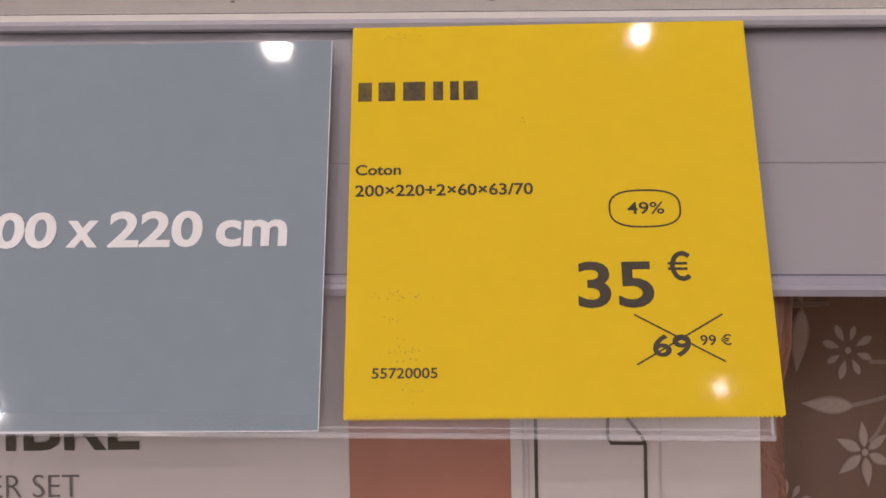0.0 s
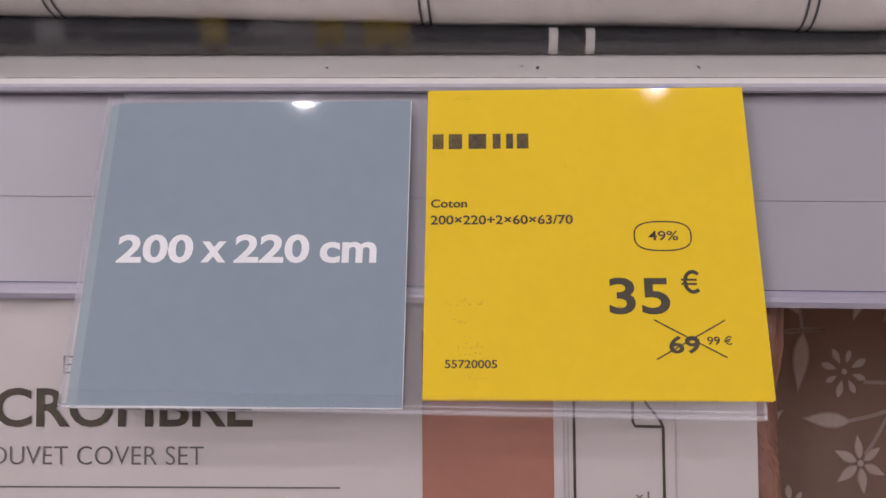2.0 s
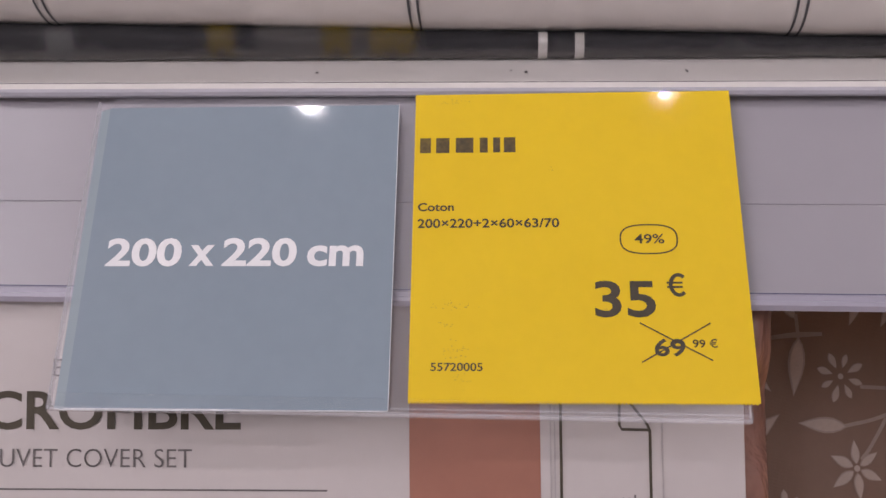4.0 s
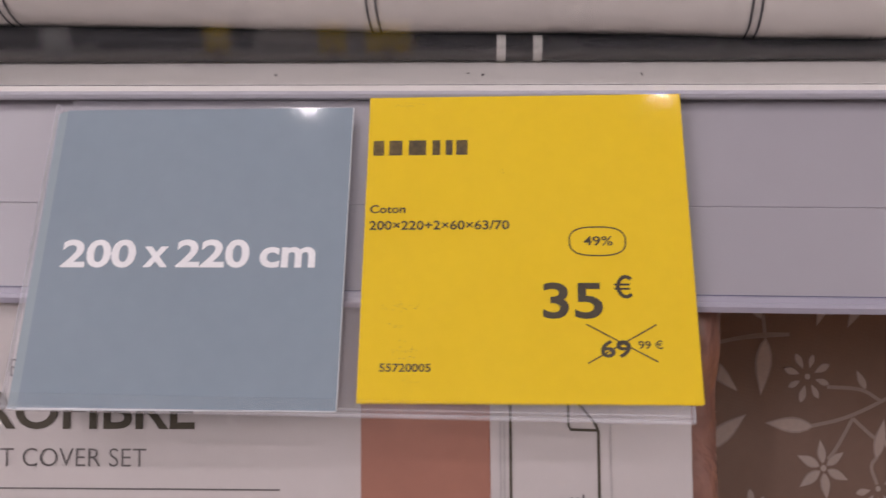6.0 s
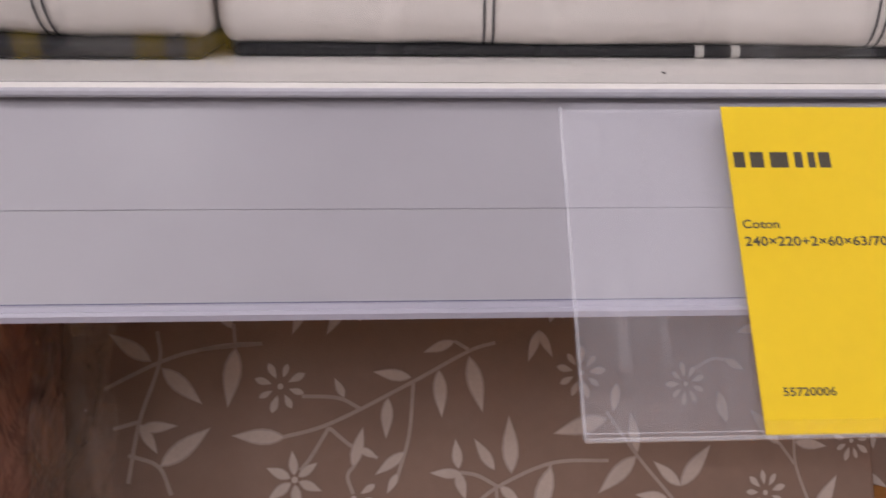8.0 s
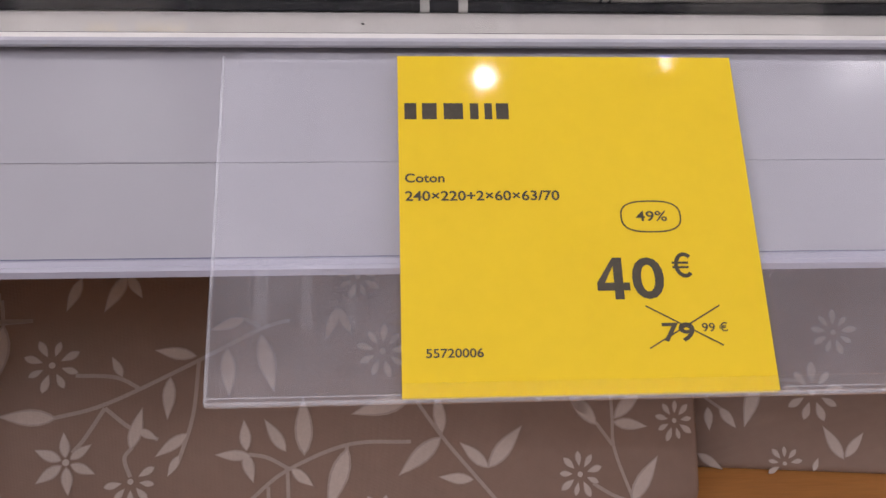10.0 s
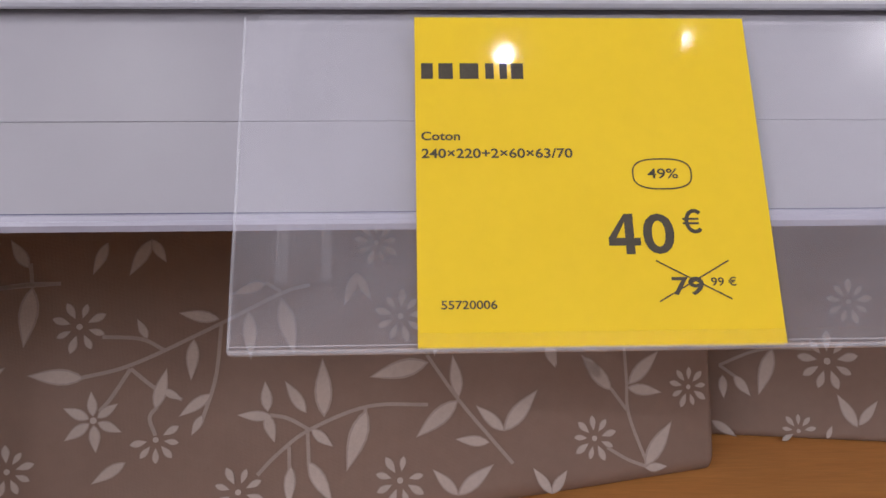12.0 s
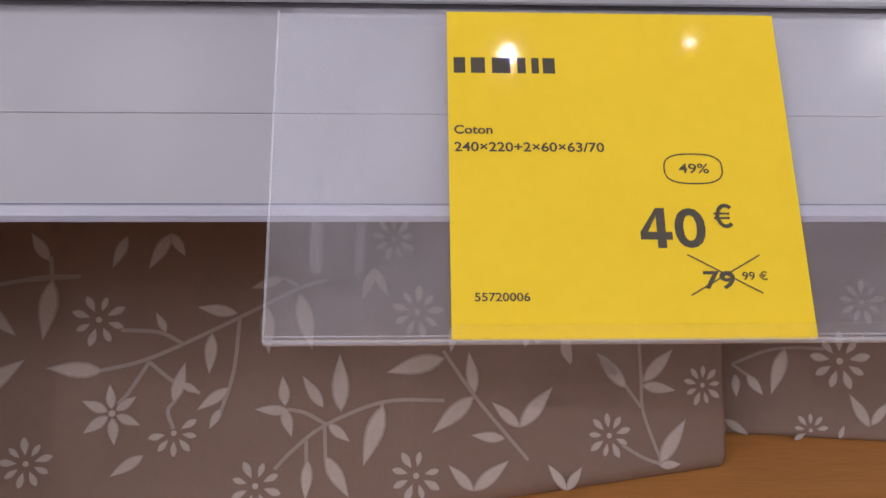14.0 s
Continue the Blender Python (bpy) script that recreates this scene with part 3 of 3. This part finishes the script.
# ---- bedding packs on the metal shelf ----
def linen_pack(x0, x1, lines, bars, fold, seed, tip, curl, front, label):
    p = thing("bedding_pack", pose(0, 0, 0), label, "bedding pack", "linen packs on the metal shelf")
    z0 = SHELF_Z + 0.0004
    low = SoftPack(round_outline([(front + 0.006, z0), (front + 0.006, z0 + fold), (0.62, z0 + fold), (0.62, z0)], [fold * 0.42] * 4, 0.02, 6), x0 + 0.004, x1 - 0.002, 0.003, 0.0006, 0.05, seed=seed, tip=tip, base=z0, rise=fold)
    part("dark_fold", low.body(0.008), NAVY, p, "dark navy folded layer", True)
    for x in bars:
        part("white_stripe", low.stripe(x, 0.0034, 0, 13, 0.0004), OFF_WHITE, p, "off-white woven stripe")
    z1 = z0 + fold - 0.0006
    top = SoftPack(round_outline([(front, z1), (front, 1.41), (0.62, 1.41), (0.62, z1)], [curl, 0.03, 0.03, 0.02], 0.008, 14), x0, x1, 0.007, 0.0012, 0.10, 0.0006, 0.035, seed=seed, tip=tip)
    part("linen", top.body(0.006), LINEN, p, "cream linen cloth under clear film", True)
    for x in lines:
        for dx in (-0.0017, 0.0017):
            part("piping", top.stripe(x + dx, 0.0010, 0, 34, 0.0005, 0.0003), LINEN_LINE, p, "thin charcoal line")
    # the film's creased seal at the ends
    for x_end, way in ((x0, 1), (x1, -1)):
        bm = bmesh.new()
        rows = []
        for i in range(15):
            z = z0 + 0.001 + 0.030 * i / 14
            rows.append([bm.verts.new((x_end + way * (0.016 * (1 - s) * (1 - i / 16) - 0.0005), front + 0.0105 - 0.0008 * (1 - s) + 0.010 * s + 0.0025 * noise.noise(Vector((z * 170, s * 4, seed))) - 0.006 * i / 14, z + 0.0015 * noise.noise(Vector((s * 5, z * 90, seed))))) for s in (k / 6 for k in range(7))])
        for a, b in zip(rows, rows[1:]):
            for k in range(6):
                bm.faces.new((a[k], a[k + 1], b[k + 1], b[k]))
        part("film_seal", bm, FILM, p, "creased clear film seal").visible_shadow = False
    return p


linen_pack(-0.290, 0.1840, (-0.1545, -0.0125, 0.1280), (0.0356, 0.0494), 0.0100, 1.7, -0.021, 0.018, 0.288, "cream linen bedding pack with charcoal double lines, film-wrapped")
linen_pack(0.1856, 0.660, (0.285, 0.433, 0.580), (0.3665, 0.3805), 0.0046, 5.1, -0.002, 0.014, 0.300, "cream linen bedding pack with thin charcoal double lines")


# ---- duvet cover pack with a paper insert, on the wooden shelf ----
LEAN = radians(24)
FACE = Matrix(((1, 0, 0, 0.0006), (0, math.sin(LEAN), -math.cos(LEAN), 0.198), (0, math.cos(LEAN), math.sin(LEAN), 1.175), (0, 0, 0, 1))) @ Matrix.Rotation(radians(1.1), 4, "Z")


def insert_pack():
    p = thing("duvet_cover_pack", pose(0, 0, 0), "rust satin duvet cover pack with a white printed insert", "bedding pack")
    tan = math.tan(LEAN)
    z0, z1 = DECK_Z + 0.0005, 1.226
    f0, f1 = 0.1992 + (z0 - 1.175) * tan, 0.1992 + (z1 - 1.175) * tan
    skin = SoftPack(round_outline([(f0, z0), (f1, z1), (f1 + 0.132, z1), (f0 + 0.148, z0)], [0.012, 0.010, 0.03, 0.015], 0.006, 6), -0.33, 0.1085, 0.008, 0.0, 0.08, 0.0075, 0.020, seed=2.2)
    skin_body = skin.body(0.006)
    # the front stays flat behind the insert
    for v in skin_body.verts:
        flat = 0.1994 + (v.co.z - 1.175) * tan
        if v.co.y < flat + 0.004 and v.co.x < 0.097:
            v.co.y = max(v.co.y, flat)
    part("satin_body", skin_body, RUST, p, "creased rust satin in clear film", True)
    ins = part("paper_insert", slab(-0.325, 0.0962, -0.190, 0.0445, -0.0003, 0.0003, 0.0002, 1), PAPER, p, "white printed paper insert")
    ins.matrix_local = FACE

    def add(name, bm, mat, label=""):
        return part(name, bm, mat, ins, label)

    add("swatch", slab(-0.0092, 0.0325, -0.150, 0.030, 0.0003, 0.0005), SWATCH, "terracotta colour swatch")
    add("title", text_mesh("MICROFIBRE", -0.1690, -0.0640, -0.0006, 0.0122, 0.0006, 0.020), INK, "bold dark lettering")
    add("subtitle", text_mesh("DUVET COVER SET", -0.1505, -0.0800, -0.0127, -0.0067, 0.0006, -0.008), GREY_INK, "thin dark lettering")
    add("small_title", text_mesh("E", -0.1268, -0.1235, 0.0168, 0.0226, 0.0006, -0.008), GREY_INK)
    add("size_word", text_mesh("KING", -0.1240, -0.1070, -0.0335, -0.0272, 0.0006, -0.004), GREY_INK)
    add("rule", slab(-0.190, -0.0357, -0.0201, -0.0196, 0.0003, 0.0006), GREY_INK, "thin dark rule")
    frame_pts = [(0.0390, 0.034), (0.0390, -0.0245), (0.0398, -0.0257), (0.0410, -0.0262), (0.0652, -0.0262), (0.0664, -0.0257), (0.0669, -0.0245), (0.0669, -0.0005), (0.0660, 0.0015), (0.0578, 0.0120), (0.0570, 0.0200), (0.0570, 0.034)]
    add("pictogram", flat_line(frame_pts, 0.0009, 0.0006), INK, "black outline of a folded sheet")
    add("pictogram_fold", flat_line([(0.0575, 0.0125), (0.0574, 0.0012), (0.0582, -0.0002), (0.0666, -0.0004)], 0.0009, 0.00065), INK)
    add("count", text_mesh("x1", 0.0578, 0.0622, -0.0235, -0.0205, 0.0006, 0.004), GREY_INK)
    for x in (0.0355, 0.0368, 0.0705):
        add("window_line", slab(x, x + 0.0005, -0.185, 0.040, 0.0003, 0.0006), PALE_LINE, "pale printed line")
    # loose film at the pack's side
    bm = bmesh.new()
    rows = []
    for i in range(46):
        z = 1.03 + 0.195 * i / 45
        row = []
        for j in range(9):
            s = j / 8
            x = 0.1090 + 0.018 * s + 0.005 * noise.noise(Vector((z * 40, s * 3, 0)))
            y = 0.2015 + (z - 1.175) * tan + 0.085 + 0.050 * s + 0.008 * noise.noise(Vector((z * 60, s * 4, 7)))
            row.append(bm.verts.new((x, y, z)))
        rows.append(row)
    for a, b in zip(rows, rows[1:]):
        for j in range(8):
            bm.faces.new((a[j], a[j + 1], b[j + 1], b[j]))
    part("loose_film", bm, FILM, p, "crinkled clear film").visible_shadow = False
    return p


insert_pack()


# ---- floral packs on the wooden shelf ----
C0, C1, C2 = -0.2417, 0.2119, 0.5062


def leaf_outline(base, tip, fat):
    a, b = Vector(base), Vector(tip)
    d = b - a
    s = Vector((-d.y, d.x))
    up = [(t, fat * math.sin(math.pi * t ** 0.85) * (1 - 0.25 * t)) for t in (0.0, 0.12, 0.28, 0.45, 0.62, 0.8, 1.0)]
    return [a + d * t + s * w for t, w in up] + [a + d * t - s * w for t, w in up[-2:0:-1]]


def curve_through(flat, n=7):
    """A smooth run through three or four places."""
    p = [Vector(flat[i:i + 2]) for i in range(0, len(flat), 2)]
    q = [2 * p[0] - p[1]] + p + [2 * p[-1] - p[-2]]
    out = []
    for i in range(1, len(q) - 2):
        for k in range(n):
            t = k / n
            out.append(0.5 * (2 * q[i] + (q[i + 1] - q[i - 1]) * t + (2 * q[i - 1] - 5 * q[i] + 4 * q[i + 1] - q[i + 2]) * t * t + (3 * q[i] - q[i - 1] - 3 * q[i + 1] + q[i + 2]) * t ** 3))
    return out + [p[-1]]


def floral_print(place, sprigs, flowers, pack):
    """Sprigs of twigs and leaves, and blossoms, in mm on the pack's face; place() lays them on its skin."""
    bm, soft = bmesh.new(), bmesh.new()

    def poly(pts, lift, bm):
        vs = [bm.verts.new(place(p.x, p.y, lift)) for p in pts]
        bm.faces.new(vs)

    def petal(a, b, width, bm, soft):
        # the print bleeds: a dim rim round a paler heart
        d = b - a
        poly(leaf_outline(a - d * 0.02, b + d * 0.02, width * 1.03), 0.0006, soft)
        poly(leaf_outline(a + d * 0.03, b - d * 0.03, width * 0.87), 0.0009, bm)

    for stems, leaves in sprigs:
        for i in range(0, len(leaves), 4):
            a, b = Vector(leaves[i:i + 2]), Vector(leaves[i + 2:i + 4])
            petal(a, b, 0.17 if (b - a).length > 16 else 0.21, bm, soft)
        for run in stems:
            twig = flat_line(curve_through(run), 1.9, 0, place=lambda x, y: place(x, y, 0.0005))
            part("twig", twig, TWIG, pack, "pale printed twig")
    part("leaf_rim_print", soft, RIM, pack, "dim rims of the printed leaves")["kind"] = "stuff"
    part("leaf_print", bm, BLOSSOM, pack, "pale printed leaves")["kind"] = "stuff"
    for cx, cy, r, n, start, span in flowers:
        bm, soft = bmesh.new(), bmesh.new()
        for k in range(n):
            w = math.radians(start + span * k / (n if span == 360 else n - 1))
            d = Vector((math.cos(w), math.sin(w)))
            reach = 0.97 + 0.08 * math.sin(5 * w + cx)
            # round-ended petals, but pointed leaves on the six-fold blossom
            if n == 6 and span == 360:
                petal(Vector((cx, cy)) + d * r * 0.16, Vector((cx, cy)) + d * r * (reach + 0.08), 0.22, bm, soft)
            else:
                petal(Vector((cx, cy)) + d * r * reach, Vector((cx, cy)) + d * r * 0.34, 0.24, bm, soft)
        poly([Vector((cx + r * 0.12 * math.cos(w), cy + r * 0.12 * math.sin(w))) for w in (k * math.pi / 4 for k in range(8))], 0.0008, bm)
        blossom = part("blossom", bm, BLOSSOM, pack, "pale printed blossom")
        part("blossom_rim", soft, RIM, blossom, "dim rim of the print")


def floral_pack(x0, x1, c0, c1, c2, hem, label, seed):
    p = thing("floral_bedding_pack", pose(0, 0, 0), label, "bedding pack", "floral packs on the wooden shelf")
    z0, z1 = DECK_Z + 0.0005, 1.236
    f0, f1 = c0 + c2 * z0, c0 + c2 * z1
    skin = SoftPack(round_outline([(f0, z0), (f1, z1), (f1 + 0.08, z1), (f0 + 0.115, z0)], [hem, 0.02, 0.02, 0.01], 0.006, 7), x0, x1, 0.003, 0.0, 0.1, yaw=c1, seed=seed)
    part("cotton_body", skin.body(0.01), TAUPE, p, "taupe cotton cloth", True)
    return p


pack_a = floral_pack(0.060, 0.5260, C0, C1, C2, 0.011, "taupe cotton bedding pack printed with pale flowers", 1.0)
E1, E2 = Vector((0.97828, 0.20727, 0)), Vector((-0.09198, 0.43412, 0.89615))
OUT_A = Vector((0.18575, -0.87669, 0.44376))
ORIGIN_A = Vector((0.2, C0 + C1 * 0.2 + C2 * 1.1, 1.1))
SPRIGS_A = (
    # long twig with hanging leaves
    (((-10, -16, 16, -12, 58, 3, 91, 16, 106, 19),
      (3, 3, 21, 0, 32, -7),
      (84, 22, 91, 17),
      (60, 3, 55, -23, 46, -45),),
     (-7, -16, -32, -12, 84, 22, 67, 18, 59, 6, 40, 11, 74, 8, 73, -16, 91, 13, 95, -16, 46, -3, 43, -23, 52, -31, 36, -40, 47, -41, 41, -50, 24, 0, 20, 10)),
    # its small fork
    (((15, -14, 26, -25, 38, -32),
      (15, -14, 5, -27, -1, -33),
      (26, -34, 22, -39, 24, -48),),
     (25, -35, 32, -16, 29, -26, 38, -32)),
    # single leaves
    (((-44, 31, -29, 32, -15, 31),
      (-27, 42, -27, 30),),
     (-28, 40, -35, 54, -27, 30, -33, 2, 9, -59, -7, -67, 9, 49, 1, 34, 30, 49, 18, 32, 30, 49, 36, 37, 231, -26, 235, -39)),
    # low spreading twig
    (((162, -50, 130, -47, 99, -55, 82, -65, 71, -74),
      (99, -55, 89, -48, 80, -45),
      (98, -55, 97, -73),
      (88, -62, 87, -75),
      (129, -47, 128, -51),),
     (81, -46, 64, -43, 79, -43, 79, -28, 78, -44, 81, -59, 98, -46, 89, -29, 107, -49, 109, -20, 129, -49, 116, -78, 100, -55, 110, -65, 97, -71, 107, -93, 88, -72, 85, -91)),
    # slanting twig
    (((164, -24, 179, -50, 195, -73, 205, -87),),
     (178, -50, 154, -66, 179, -48, 178, -26, 202, -69, 223, -50, 202, -69, 188, -54, 193, -74, 175, -70, 173, -99, 161, -84, 173, -99, 194, -86, 225, -106, 216, -91, 225, -106, 235, -95)),
    # upright twig
    (((277, -31, 276, -51, 275, -70, 283, -100),
      (266, -54, 274, -67),
      (260, -86, 271, -94, 283, -100),),
     (266, -55, 251, -34, 277, -53, 297, -37, 276, -55, 296, -60, 281, -99, 300, -77, 281, -100, 294, -101)),
    # sprig beside the rust pack
    (((-89, 17, -63, 27, -43, 31, -14, 31),
      (-63, 42, -63, 27, -74, 0, -81, -28),
      (-86, -2, -74, 0),
      (-80, -15, -67, -22, -62, -36),),
     (-67, 28, -85, 43, -62, 24, -45, 5, -74, -1, -67, -16, -75, -3, -57, -4, -66, -22, -42, -7)),
    # leaves below the upper hem
    (((218, -8, 232, -3, 242, -6),),
     (131, 23, 123, 7, 131, 23, 137, 8, 164, -28, 133, -32, 172, -10, 168, -25, 232, -21, 236, -38, 252, -35, 264, -52, 239, -4, 250, -11, 263, 12, 249, 10)),
)
FLOWERS_A = ((-7, 9, 13, 8, 22, 360), (-4, -37, 14, 6, 90, 360), (24, -50, 12, 6, 185, 200), (-44, -56, 12, 9, 10, 360), (61, -81, 13, 8, 20, 360), (143, -87, 14, 8, 75, 290), (152, -2, 14, 9, 0, 360), (253, -80, 13, 9, 10, 360), (313, -59, 12, 9, 0, 360), (213, -15, 12, 9, 15, 360), (143, 38, 12, 9, 5, 360))
SPRIGS_B = (((( -46, 50, -26, 59, -9, 62, 10, 62), (-46, 50, -34, 42)),
     (-14, 61, -22, 33, -37, 44, -27, 32, -44, 44, -43, 30, -50, 16, -35, 7, 37, 16, 25, 35, 38, 17, 49, 32, 19, 8, 22, 16)),)
FLOWERS_B = ((19, 55, 18, 9, 12, 360), (2, 12, 11, 6, 12, 200), (32, 92, 14, 9, 12, 360), (128, 74, 15, 9, 0, 360), (104, 30, 15, 9, 20, 360))


def on_pack_a(x, y, lift):
    return ORIGIN_A + E1 * (x / 1000) + E2 * (y / 1000) + OUT_A * lift


floral_print(on_pack_a, SPRIGS_A, FLOWERS_A, pack_a)

B1 = -0.116
pack_b = floral_pack(0.5360, 1.02, -0.0238, B1, C2, 0.004, "taupe floral bedding pack standing farther back on the board", 4.0)
ORIGIN_B, ALONG_B, UP_B, OUT_B = Vector((0.58800, 0.41064, 0.99300)), Vector((0.99334, -0.11523, 0.00000)), Vector((0.05176, 0.44624, 0.89341)), Vector((-0.10295, -0.88746, 0.44923))
floral_print(lambda x, y, lift: ORIGIN_B + ALONG_B * (x / 1000) + UP_B * (y / 1000) + OUT_B * lift, SPRIGS_B, FLOWERS_B, pack_b)


# ---- the shelf unit across the aisle ----
AISLE_Y = -2.2
far = thing("shelf_unit", pose(0, 0, 0), "dark shop shelf unit across the aisle", "shelving")
part("back_panel", slab(-2.4, 2.4, AISLE_Y - 0.50, AISLE_Y - 0.48, 0.0, 1.60), STEEL, far)
for z in (0.12, 0.52, 0.93, 1.34):
    part("shelf_board", slab(-2.4, 2.4, AISLE_Y - 0.478, AISLE_Y, z - 0.03, z, 0.002), SHELF_METAL, far)
for x in (-2.42, 0.0, 2.42):
    part("upright", slab(x - 0.018, x + 0.018, AISLE_Y - 0.56, AISLE_Y - 0.502, 0.0, 1.62, 0.003), STEEL, far)
for i in range(9):
    x = -2.1 + 0.52 * i
    for z, mat, what in ((0.12, OFF_WHITE, "off-white folded bedding pack"), (0.52, LINEN, "cream folded bedding pack"), (0.93, NAVY, "dark navy folded bedding pack")):
        if (i + int(z * 10)) % 4 == 0:
            mat, what = OFF_WHITE, "off-white folded bedding pack"
        fp = thing("folded_pack", pose(x, AISLE_Y - 0.40, z), what, "bedding pack", "packs across the aisle")
        part("cloth", slab(-0.22, 0.22, 0.0, 0.34, 0.0005, 0.26, 0.03, 3), mat, fp, smooth=True)
for x, width, z, mat, what in ((-0.85, 0.08, 0.975, YELLOW, "yellow"), (-0.485, 0.09, 0.975, YELLOW, "yellow"), (-0.31, 0.14, 0.975, YELLOW, "yellow"),
                               (-1.37, 0.09, 0.965, CARD_EDGE, "white"), (1.41, 0.075, 0.955, CARD_EDGE, "white"), (1.72, 0.075, 0.955, CARD_EDGE, "white")):
    tag = thing("price_tag", pose(x, AISLE_Y + 0.0045, z, 90), "small %s price tag clipped to the shelf edge" % what, "price tag", "price tags across the aisle")
    part("tag", slab(-width / 2, width / 2, -0.045, 0.05, 0.0, 0.001), mat, tag)
    part("clip", slab(-0.012, 0.012, 0.905 - z, 0.945 - z, -0.0044, -0.0002, 0.0006, 1), STEEL, tag, "small steel clip")
